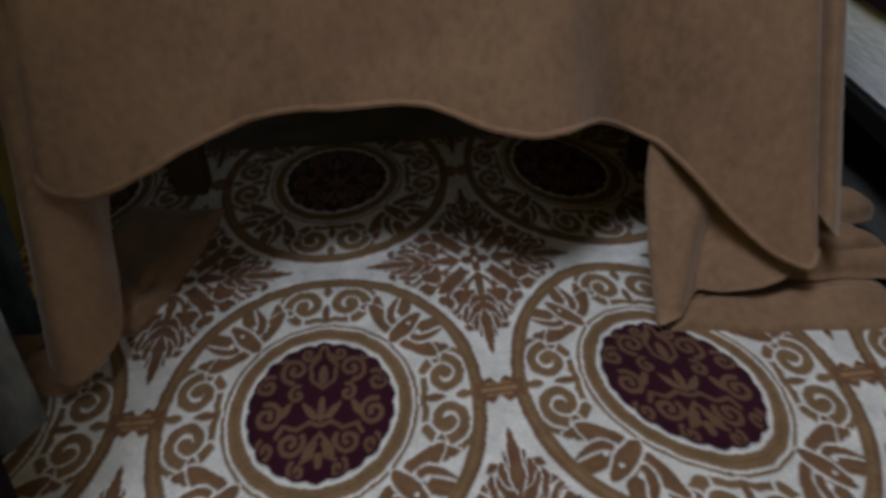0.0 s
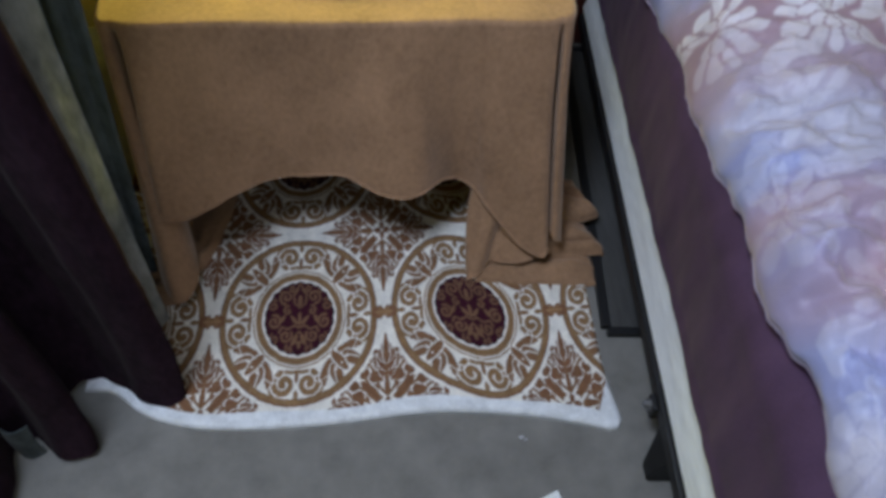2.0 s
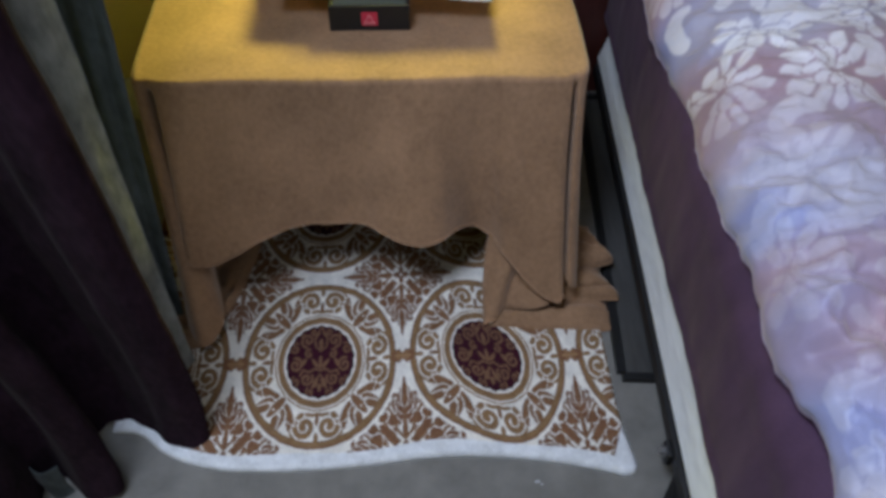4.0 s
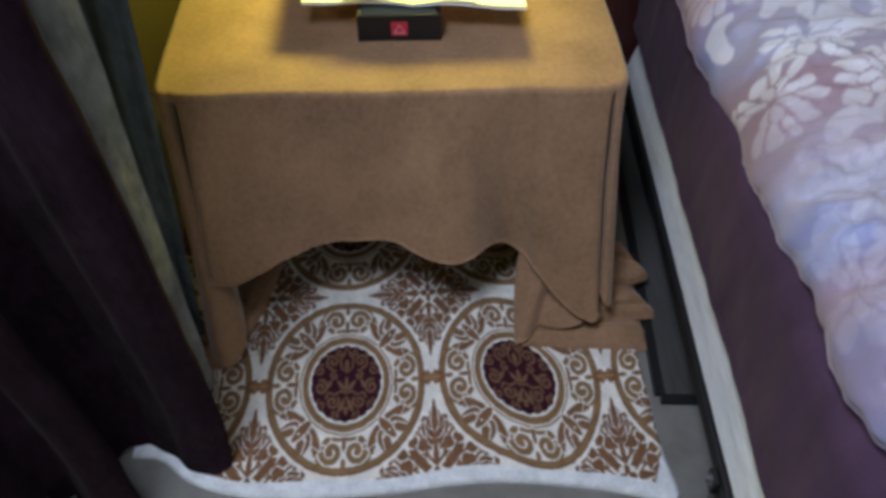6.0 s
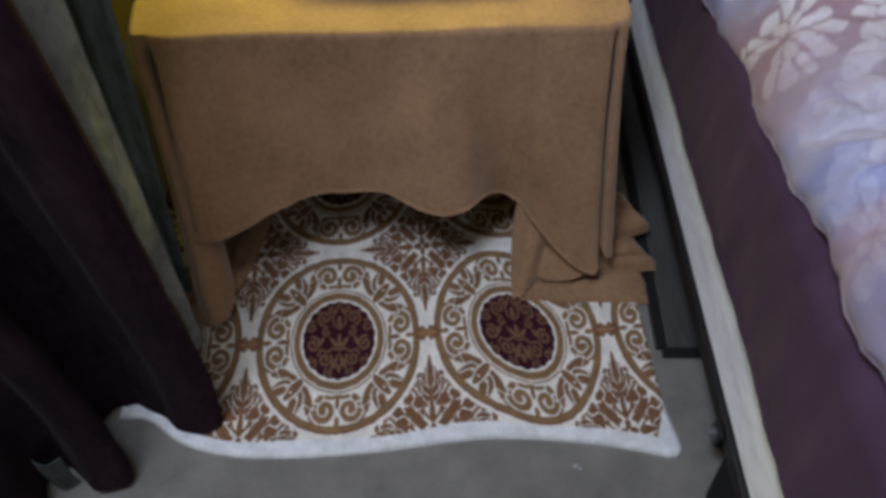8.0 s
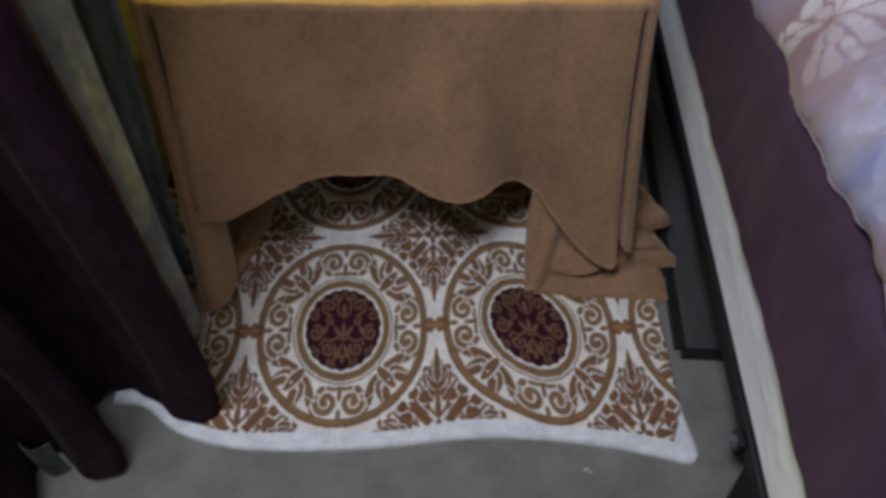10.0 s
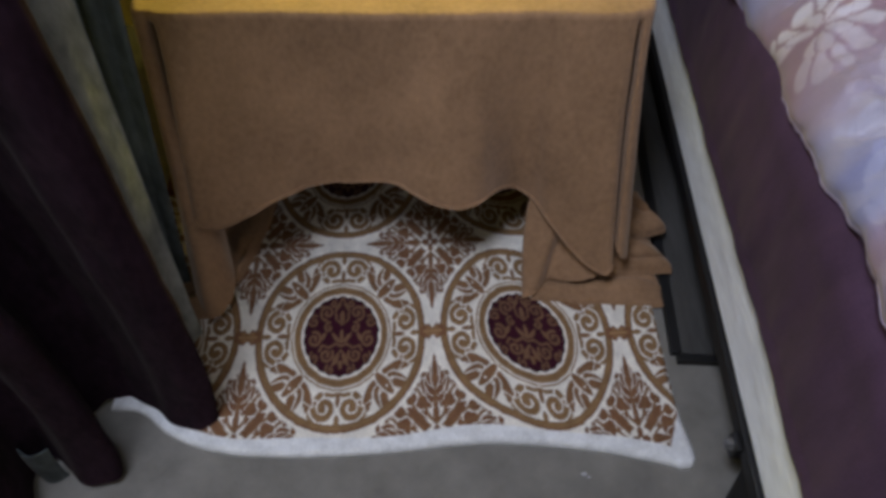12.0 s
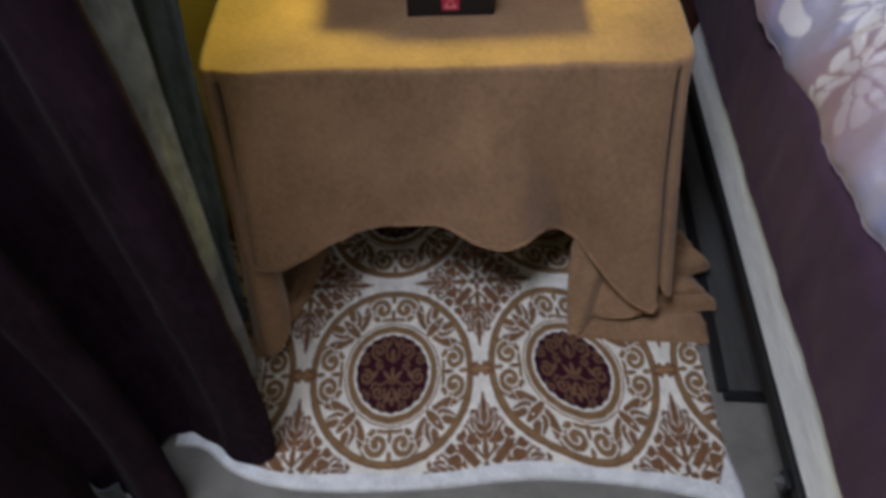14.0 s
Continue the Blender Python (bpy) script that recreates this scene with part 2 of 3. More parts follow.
def rug_repeat(n=380):
    """The repeat: half a cell, from the middle of a medallion (0, 0) to the leaf stars at (1, 1) and (1, -1)."""
    g = np.linspace(0, 1, n)
    XS, YS = np.meshgrid(g, g, indexing="ij")
    X = XS + 0.004 * smooth_noise(XS * 45, YS * 45, 3)
    Y = YS + 0.004 * smooth_noise(XS * 45, YS * 45, 4)
    R = np.hypot(X, Y)
    white, tan, brown, wine = (np.array(c) for c in ((0.75, 0.715, 0.645), (0.232, 0.140, 0.068), (0.178, 0.088, 0.046), (0.036, 0.0062, 0.0145)))
    rust = tan * 0.35 + brown * 0.65
    img = np.tile(white, (n, n, 1))

    def put(mask, col):
        img[mask] = col

    def draw(where, d, w, col, halo=0.016):
        put(where & (d < w + halo), white)
        put(where & (d < w), col)

    # wreath between the two rings: a pair of volutes on each axis and an acanthus spray on each diagonal
    wreath = (R > 0.510) & (R < 0.838)
    put(wreath & (R < 0.532), tan)
    for A, B in ((X, Y), (Y, X)):
        draw(wreath, near(A, B, np.array([(0.0, 0.560), (0.060, 0.572), (0.150, 0.560), (0.225, 0.600)])), 0.019, tan)
        draw(wreath, near(A, B, np.array([(0.240, 0.815), (0.292, 0.745), (0.288, 0.660), (0.330, 0.600)])), 0.020, tan)
        draw(wreath, near(A, B, np.array([(0.235, 0.610), (0.300, 0.575), (0.345, 0.525), (0.365, 0.470)])), 0.024, tan)
        draw(wreath, near(A, B, spiral(0.134, 0.688, 0.126, 1.36, radians(-70), 1)), 0.030, tan, 0.016)
        put(wreath & (np.hypot(A - 0.134, B - 0.684) < 0.018), tan * 0.9)
        put(wreath & (lobe(A, B, 0.0, 0.560, 90, 0.13, 0.036) > 0), rust)
        put(wreath & (lobe(A, B, 0.0, 0.850, 270, 0.10, 0.040) > 0), tan)
    for A, B in ((X, Y), (Y, X)):
        for cx, cy, deg, ln, w, bd in ((0.330, 0.620, 150, 0.120, 0.052, 0.3), (0.345, 0.530, 122, 0.190, 0.076, -0.4), (0.385, 0.430, 100, 0.250, 0.086, 0.30),
                                       (0.395, 0.500, 76, 0.285, 0.082, -0.25), (0.440, 0.520, 62, 0.235, 0.060, 0.2)):
            lf = lobe(A, B, cx, cy, deg, ln, w, bd)
            put(wreath & (lf > -0.014), white)
            put(wreath & (lf > 0), rust)
            put(wreath & (lf > w * 0.62), tan)
    lf = lobe(X, Y, 0.375, 0.375, 45, 0.285, 0.070)
    put(wreath & (lf > -0.014), white)
    put(wreath & (lf > 0), rust)
    for sx, sy, sr in ((0.436, 0.556, 0.016), (0.556, 0.436, 0.016), (0.350, 0.690, 0.014), (0.690, 0.350, 0.014), (0.500, 0.500, 0.012)):
        put(wreath & (np.hypot(X - sx, Y - sy) < sr), white)
    # rings
    put((R > 0.418) & (R < 0.498), tan)
    put((R > 0.455) & (R < 0.463), tan * 0.75)
    put((R > 0.498) & (R < 0.514), white)
    put((R > 0.838) & (R < 0.918), tan * 0.95)
    put((R > 0.902) & (R < 0.918), brown)
    put((R > 0.872) & (R < 0.880), tan * 1.25)
    # star of feathered leaves between the medallions, its tips towards the rings
    P, Q = np.abs(1 - XS + 0.009 * smooth_noise(XS * 38, YS * 38, 16)), np.abs(1 - YS + 0.009 * smooth_noise(XS * 38, YS * 38, 17))
    outer = R > 0.957
    star = []
    for deg in (24, 30, 36, 42, 48, 54, 60, 66):
        r0 = 1.090 - 0.00011 * (deg - 45) ** 2
        star.append(("l", lobe(X, Y, r0 * math.cos(radians(deg)), r0 * math.sin(radians(deg)), deg + 180 + (deg - 45) * 1.1, 0.140, 0.036), 0.036))
    for A, B, k in ((P, Q, 1.0), (Q, P, 0.97)):
        # leaflets from the stem outwards, the scroll under the leaf, then the leaf's tip
        star += [("l", lobe(A, B, 0.20, 0.25, 74, 0.19, 0.052, 0.2), 0.052), ("l", lobe(A, B, 0.17, 0.21, 50, 0.23, 0.062, 0.25), 0.062),
                 ("l", lobe(A, B, 0.08, 0.38, 60, 0.17, 0.048, 0.2), 0.048), ("l", lobe(A, B, 0.11, 0.08, 68, 0.20, 0.062, 0.25), 0.062)]
        star += [("s", near(A, B, spiral(0.130, 0.310, 0.066, 1.1, radians(200), -1)), 0.027)]
        for q0, ln, w, deg in ((0.290, 0.225, 0.056, 56), (0.375, 0.200, 0.058, 52), (0.465, 0.155, 0.050, 50), (0.550, 0.110, 0.036, 54)):
            star.append(("l", lobe(A, B, 0.0, q0 * k, deg, ln, w, 0.18), w))
        star.append(("l", lobe(A, B, 0.0, 0.42 * k, 90, 0.36 * k, 0.048), 0.048))
        star.append(("l", lobe(A, B, 0.0, 0.13, 90, 0.20, 0.056), 0.056))
    star.append(("l", lobe(P, Q, 0.08, 0.08, 45, 0.29, 0.078), 0.078))
    # stems and small curls that tie the leaves together
    stems = []
    for A, B in ((P, Q), (Q, P)):
        for ln in ([(0.0, 0.10), (0.0, 0.60)], [(0.02, 0.14), (0.09, 0.22), (0.13, 0.36), (0.20, 0.46)], [(0.06, 0.10), (0.16, 0.20), (0.26, 0.36)]):
            stems.append(near(A, B, np.array(ln)))
        star.append(("s", near(A, B, spiral(0.255, 0.355, 0.050, 1.0, radians(120), 1)), 0.020))
    for kind, d, w in star:
        if kind == "s":
            draw(outer, d, w, brown, 0.013)
        else:
            put(outer & (d > -0.0075), white)
            put(outer & (d > 0), brown)
            put(outer & (d > w * 0.70), rust * 1.15)
    for d in stems:
        put(outer & (d < 0.014), rust)
    D, ph = np.hypot(P, Q), np.arctan2(Q, P)
    put(D < 0.115, white)
    put(D < 0.076 + 0.032 * np.cos(4 * ph), brown)
    put(D < 0.020, white)
    # clasp where two medallions touch
    put((X > 0.86) & (Y < 0.062 - 0.016 * np.cos(60 * (1 - X))), brown * 1.05)
    put((X > 0.90) & (Y < 0.012), tan * 1.5)
    put((X > 0.93) & (Y < 0.040) & (Y > 0.028), tan * 1.5)
    # the lower half mirrors the upper one, but for the heart
    img = np.concatenate([img[:, :0:-1], img], 1)
    X = np.concatenate([X[:, :0:-1], X], 1)
    Y = np.concatenate([-Y[:, :0:-1], Y], 1)
    R, T = np.hypot(X, Y), np.arctan2(Y, X)
    heart = R < 0.390 + 0.014 * np.abs(np.sin(11 * T))
    img[(R > 0.37) & (R < 0.424)] = white
    img[heart] = wine
    gold = tan * 0.56 + wine * 0.5
    inner = heart & (R < 0.382)
    for ln, w in ((spiral(0.155, 0.225, 0.080, 1.35, radians(-80), 1), 0.014), (spiral(0.300, 0.135, 0.066, 1.3, radians(120), -1), 0.013), (spiral(0.085, 0.325, 0.044, 1.1, radians(200), 1), 0.012),
                  (spiral(0.240, 0.300, 0.044, 1.0, radians(0), 1), 0.011), (spiral(0.285, -0.045, 0.078, 1.35, radians(80), 1), 0.015), (spiral(0.150, -0.195, 0.072, 1.3, radians(150), 1), 0.014),
                  (spiral(0.275, -0.220, 0.056, 1.2, radians(60), -1), 0.013), (spiral(0.105, -0.335, 0.050, 1.1, radians(60), -1), 0.012), (spiral(0.135, 0.075, 0.052, 1.0, radians(100), -1), 0.013),
                  (np.array([(0.0, 0.395), (0.030, 0.300), (0.075, 0.250), (0.060, 0.150), (0.0, 0.105)]), 0.011), (np.array([(0.0, -0.110), (0.055, -0.085), (0.120, -0.125), (0.200, -0.105), (0.225, -0.160)]), 0.012),
                  (np.array([(0.0, -0.150), (0.045, -0.205), (0.030, -0.265), (0.085, -0.290)]), 0.012)):
        img[inner & (near(X, Y, ln) < w)] = gold
    for lf in (lobe(X, Y, 0.0, 0.125, 90, 0.125, 0.038), lobe(X, Y, 0.0, -0.090, 90, 0.15, 0.030), lobe(X, Y, 0.01, -0.070, 30, 0.130, 0.030, 0.3), lobe(X, Y, 0.01, -0.200, 330, 0.100, 0.040, -0.3),
               lobe(X, Y, 0.0, -0.330, 90, 0.080, 0.034), lobe(X, Y, 0.165, 0.030, 300, 0.110, 0.030)):
        img[inner & (lf > 0)] = gold * 1.12
    return img


RUG_S, RUG_R = 0.325, 0.392
RUG_XJ, RUG_YC = 0.002, -0.030


def rug_warp(x, y):
    """How the cloth is pulled out of square: the second medallion leans."""
    k = np.exp(-((x - 0.168) / 0.12) ** 2)
    a = x - RUG_XJ + 0.10 * k * (y - RUG_YC) + 0.002 * smooth_noise(x * 14, y * 14, 8)
    b = y - RUG_YC + 0.20 * k * (x - 0.168) + 0.002 * smooth_noise(x * 14, y * 14, 9)
    return a, b


def build_rug():
    rug = thing("rug", "cream and brown medallion rug with white border lying on carpet", "rug")
    nx, ny = 640, 470
    front = [(-0.56, -0.150), (-0.53, -0.155), (-0.48, -0.162), (-0.43, -0.200), (-0.385, -0.221), (-0.334, -0.234), (-0.244, -0.242), (-0.156, -0.243), (-0.066, -0.239),
             (0.025, -0.231), (0.07, -0.229), (0.205, -0.238), (0.295, -0.253), (0.360, -0.270), (0.386, -0.278), (0.396, -0.274), (0.402, -0.262)]
    u = np.linspace(-0.53, 0.402, nx)
    yf = curve(front, u)[:, 0]
    v = np.linspace(0, 1, ny)
    x = np.repeat(u[:, None], ny, 1)
    y = yf[:, None] + (0.46 - yf[:, None]) * v[None, :]
    # the front corner is pulled outwards
    x = x + 0.013 * np.clip((x - 0.30) / 0.10, 0, 1) ** 1.5 * np.exp(-((y - yf[:, None]) / 0.06) ** 2)
    # inner line of the white border
    yi = yf + 0.026 + 0.003 * np.sin(u * 23)
    right = 0.377 + np.clip((y + 0.243) / 0.071, 0, 1) * 0.03
    a, b = rug_warp(x, y)
    ca = np.abs(((a / RUG_S) % 1.0) - 0.5) * 2
    cb = ((b / RUG_R + 0.5) % 1.0) * 2
    img = rug_repeat()
    n = img.shape[0] - 1
    fi, fj = ca * n, cb * n
    i, j = np.clip(fi.astype(int), 0, n - 1), np.clip(fj.astype(int), 0, 2 * n - 1)
    di, dj = (fi - i)[..., None], (fj - j)[..., None]
    col = (img[i, j] * (1 - di) + img[i + 1, j] * di) * (1 - dj) + (img[i, j + 1] * (1 - di) + img[i + 1, j + 1] * di) * dj
    border = (y < yi[:, None]) | (x > right)
    lum = col.mean(axis=2)
    col = np.where(border[..., None], np.array((0.72, 0.73, 0.74)), col)
    gap = np.minimum(y - yf[:, None], np.minimum(0.402 - u[:, None], x + 0.53))
    rim = np.clip(gap / 0.010, 0, 1)
    z = 0.003 + 0.010 * np.sqrt(rim * (2 - rim)) + 0.0035 * (smooth_noise(x * 9, y * 9, 21) + 0.4) * np.clip(gap / 0.05, 0, 1)
    z = z + 0.0014 * (lum < 0.4) * ~border
    sheet("patterned_face", np.stack([x, y, z], -1), M_RUG, rug, "printed medallion pile", col.reshape(-1, 3))
    # white backing below
    x2, y2 = x[::8, ::8], y[::8, ::8]
    sheet("backing", np.stack([x2, y2, np.full_like(x2, 0.002)], -1), M_BACK, rug, "white woven backing", thick=0.0015)


build_rug()


# ---- bedside table under its blanket ----
TX0, TX1, TY0, TY1, TZ = -0.395, 0.300, 0.240, 0.74, 0.466


def build_table():
    t = thing("side_table", "low dark wooden bedside table hidden under a brown blanket", "table", at=(0, 0.45, 0))
    inv = Matrix.Translation((0, -0.45, 0))

    def add(name, bm):
        bmesh.ops.transform(bm, matrix=inv, verts=bm.verts)
        part(name, bm, M_TABLE, t)
    add("tabletop", box(TX0, TX1, TY0, TY1, TZ - 0.03, TZ, 0.008))
    for lx in (TX0 + 0.05, TX1 - 0.05):
        for ly in (TY0 + 0.12, TY1 - 0.05):
            add("leg", box(lx - 0.02, lx + 0.02, ly - 0.02, ly + 0.02, 0.012, TZ - 0.03, 0.004))


build_table()


def build_blanket():
    bl = thing("blanket", "brown plush fleece blanket draped over the bedside table", "blanket")
    # the skirt, round from the left side over the front to the right side: parameter, upper line x y, lower line x y z
    keys = [
        (0.00, -0.425, 0.74, -0.48, 0.74, 0.016),
        (0.16, -0.428, 0.50, -0.475, 0.46, 0.016),
        (0.28, -0.430, 0.32, -0.462, 0.24, 0.016),
        (0.36, -0.428, 0.245, -0.435, 0.085, 0.016),
        (0.40, -0.424, 0.226, -0.404, 0.022, 0.016),
        (0.44, -0.418, 0.217, -0.370, 0.028, 0.018),
        (0.475, -0.410, 0.213, -0.356, 0.090, 0.040),
        (0.505, -0.400, 0.214, -0.392, 0.190, 0.110),
        (0.53, -0.392, 0.211, -0.400, 0.122, 0.188),
        (0.555, -0.382, 0.208, -0.386, 0.090, 0.182),
        (0.59, -0.350, 0.206, -0.358, 0.088, 0.172),
        (0.65, -0.295, 0.206, -0.300, 0.098, 0.193),
        (0.71, -0.235, 0.206, -0.238, 0.102, 0.232),
        (0.77, -0.178, 0.205, -0.181, 0.104, 0.265),
        (0.82, -0.128, 0.205, -0.127, 0.103, 0.272),
        (0.88, -0.066, 0.204, -0.065, 0.101, 0.268),
        (0.92, -0.030, 0.204, -0.030, 0.098, 0.247),
        (0.955, 0.006, 0.203, 0.007, 0.096, 0.216),
        (0.99, 0.042, 0.203, 0.044, 0.096, 0.204),
        (1.03, 0.078, 0.202, 0.081, 0.098, 0.222),
        (1.06, 0.102, 0.202, 0.107, 0.100, 0.242),
        (1.10, 0.134, 0.202, 0.141, 0.098, 0.248),
        (1.13, 0.158, 0.202, 0.166, 0.086, 0.238),
        (1.17, 0.182, 0.201, 0.192, 0.062, 0.206),
        (1.22, 0.220, 0.201, 0.234, 0.050, 0.146),
        (1.27, 0.262, 0.201, 0.286, 0.044, 0.088),
        (1.30, 0.286, 0.202, 0.313, 0.046, 0.072),
        (1.325, 0.297, 0.205, 0.322, 0.075, 0.090),
        (1.345, 0.302, 0.209, 0.312, 0.110, 0.120),
        (1.37, 0.312, 0.210, 0.335, 0.085, 0.085),
        (1.40, 0.322, 0.217, 0.360, 0.100, 0.060),
        (1.44, 0.330, 0.235, 0.368, 0.150, 0.050),
        (1.52, 0.334, 0.300, 0.392, 0.260, 0.030),
        (1.70, 0.334, 0.480, 0.428, 0.470, 0.022),
        (1.95, 0.334, 0.740, 0.432, 0.740, 0.022),
    ]
    s = np.linspace(0, 1.95, 560)
    k = curve(keys, s)
    # the hem swings in under the table where it arches up
    swing = curve([(0, 0), (0.62, 0), (0.71, 0.03), (0.77, 0.06), (0.82, 0.07), (0.88, 0.06), (0.92, 0.03), (0.955, 0.005), (0.99, 0), (1.03, 0.03), (1.06, 0.07), (1.10, 0.105), (1.13, 0.10),
                   (1.17, 0.08), (1.22, 0.05), (1.27, 0.015), (1.30, 0), (1.95, 0)], s)[:, 0]
    k[:, 2] += swing * 0.85 * k[:, 2]
    k[:, 3] += swing * 0.645
    k[:, 4] -= swing * 0.76
    # the edge over the table is not quite straight
    k[:, 1] += 0.0035 * smooth_noise(s * 22, s * 0, 19) * np.clip((s - 0.55) / 0.05, 0, 1) * np.clip((1.32 - s) / 0.05, 0, 1)
    nv = 90
    v = np.linspace(0, 1, nv)[None, :]
    topz = TZ + 0.025
    x = k[:, 0:1] + (k[:, 2:3] - k[:, 0:1]) * (0.15 * v + 0.85 * v ** 1.25)
    y = k[:, 1:2] + (k[:, 3:4] - k[:, 1:2]) * (0.35 * v + 0.65 * v ** 1.2)
    z = topz + (k[:, 4:5] - topz) * v
    # soft creases that run down the cloth
    S = np.repeat(s[:, None], nv, 1)
    V = np.repeat(v, len(s), 0)
    crease = 0.004 * smooth_noise(S * 26, V * 2.5, 5) * np.clip(V * 3, 0, 1) + 0.0022 * smooth_noise(S * 60, V * 7, 6) * np.clip(V * 2, 0, 1)
    front = np.clip((S - 0.5) / 0.08, 0, 1) * np.clip((1.36 - S) / 0.05, 0, 1)
    y = y - crease * front
    x = x + 0.4 * crease * (1 - front)
    deep = np.clip(V * 5, 0, 1)
    y = y + 0.060 * np.exp(-np.abs((S - 0.516) / 0.017) ** 3) * deep + 0.050 * np.exp(-np.abs((S - 1.349) / 0.012) ** 3) * deep
    x = x + 0.012 * np.exp(-((S - 1.425) / 0.016) ** 2) * deep * -1
    # rounded shoulder at the table's edge
    m = 10
    w = np.linspace(0, 1, m)[None, :-1]
    r = 0.011
    inx = np.clip(k[:, 0], -0.395, 0.292)[:, None] - k[:, 0:1]
    iny = np.clip(k[:, 1], 0.242, 2)[:, None] - k[:, 1:2]
    ln = np.maximum(np.hypot(inx, iny), 1e-6)
    inx, iny = inx / ln, iny / ln
    sx = k[:, 0:1] + inx * r * (1 - np.sin(w * np.pi * 0.45))
    sy = k[:, 1:2] + iny * r * (1 - np.sin(w * np.pi * 0.45))
    sz = np.repeat(topz + r * np.cos(w * np.pi * 0.45), len(s), 0)
    # the upper side goes on inwards from the shoulder
    hx, hy = np.clip(k[:, 0:1], -0.25, 0.15), np.clip(k[:, 1:2], 0.60, 0.74)
    w2 = np.linspace(0, 1, 60)[None, ::-1][:, :-1] ** 1.5
    tx = sx[:, :1] + (hx - sx[:, :1]) * w2
    ty = sy[:, :1] + (hy - sy[:, :1]) * w2
    tz = topz + r + 0.0022 * smooth_noise(tx * 24, ty * 24, 7) * np.clip(w2 * 8, 0, 1)
    pts = np.stack([np.concatenate([tx, sx, x], 1), np.concatenate([ty, sy, y], 1), np.concatenate([tz, sz, z], 1)], -1)
    pts[..., 2] = np.maximum(pts[..., 2], 0.016)
    sheet("skirt", pts[:, ::-1], M_FLEECE, bl, thick=0.004)
    # unseen back piece, carried past the table to the wall to block lamp light
    ux, uy = np.meshgrid(np.linspace(-0.262, 0.162, 60), np.linspace(0.59, 0.856, 40), indexing="ij")
    sheet("upper_side", np.stack([ux, uy, topz + r - 0.002 + 0 * ux], -1), M_FLEECE, bl, thick=0.003)
    # rolled hem along the edge
    sel = (s > 0.545) & (s < 1.318)
    hem = np.stack([x[sel, -1], y[sel, -1] + 0.001, z[sel, -1]], 1)
    hem = hem + 0.0012 * np.stack([smooth_noise(s[sel] * 70, s[sel] * 0, 33 + i) for i in range(3)], 1)
    sheet("hem_seam", tube(hem, 0.0034, 10), M_FLEECE, bl, "rolled plush hem")

    # folds that lie heaped on the rug and the floor
    def fold(name, c, thick, seed, nu=70, nv2=40, sag=0.01):
        c = np.array(c, dtype=float)
        a, b = np.meshgrid(np.linspace(0, 1, nu), np.linspace(0, 1, nv2), indexing="ij")
        A, B = a[..., None], b[..., None]
        p = c[0] * (1 - A) * (1 - B) + c[1] * A * (1 - B) + c[2] * A * B + c[3] * (1 - A) * B
        e = np.minimum(np.minimum(a, 1 - a) * 5, np.minimum(b, 1 - b) * 3.2)
        e = np.clip(e, 0, 1)
        rise = thick * np.sqrt(e * (2 - e))
        p[..., 2] += rise + sag * smooth_noise(a * 5, b * 5, seed) * e
        p[..., 2] -= 0.45 * thick * e * np.exp(-((b - 0.45 - 0.18 * np.sin(3 * a + seed)) / 0.07) ** 2)
        p[..., 0] += 0.006 * smooth_noise(a * 7, b * 7, seed + 1)
        p[..., 1] += 0.006 * smooth_noise(a * 7, b * 7, seed + 2)
        sheet(name, p, M_FLEECE, bl, thick=0.003)
    fold("floor_fold", [(0.175, 0.034, 0.012), (0.425, 0.018, 0.006), (0.425, 0.10, 0.010), (0.20, 0.11, 0.012)], 0.016, 31)
    fold("floor_fold", [(0.27, 0.085, 0.030), (0.448, 0.075, 0.024), (0.415, 0.150, 0.030), (0.24, 0.17, 0.050)], 0.030, 41)
    fold("floor_fold", [(0.30, 0.12, 0.055), (0.446, 0.165, 0.040), (0.405, 0.250, 0.050), (0.30, 0.25, 0.070)], 0.032, 51)
    fold("floor_fold", [(-0.56, -0.005, 0.008), (-0.385, 0.012, 0.012), (-0.375, 0.10, 0.012), (-0.55, 0.12, 0.010)], 0.022, 61)
    fold("floor_fold", [(-0.42, 0.060, 0.014), (-0.345, 0.085, 0.014), (-0.290, 0.30, 0.014), (-0.42, 0.32, 0.014)], 0.020, 65)
    # the turned-under corner that stands on the rug
    a, b = np.meshgrid(np.linspace(0, 1, 50), np.linspace(0, 1, 50), indexing="ij")
    A, B = a[..., None], b[..., None]
    c = np.array([(0.163, 0.036, 0.022), (0.328, 0.080, 0.058), (0.322, 0.260, 0.25), (0.192, 0.205, 0.205)])
    p = c[0] * (1 - A) * (1 - B) + c[1] * A * (1 - B) + c[2] * A * B + c[3] * (1 - A) * B
    p[..., 1] += 0.010 * np.sin(2 * np.pi * a) * (1 - b)
    p[..., 0] += -0.012 * np.sin(np.pi * b) * (1 - a)
    p[..., 1] += 0.014 * np.exp(-((a - 0.30 - 0.55 * b) / 0.10) ** 2) - 0.008 * np.exp(-((a - 0.12 - 0.50 * b) / 0.08) ** 2) + 0.003 * smooth_noise(a * 9, b * 9, 68)
    sheet("turned_corner", p, M_FLEECE, bl, thick=-0.004)


build_blanket()


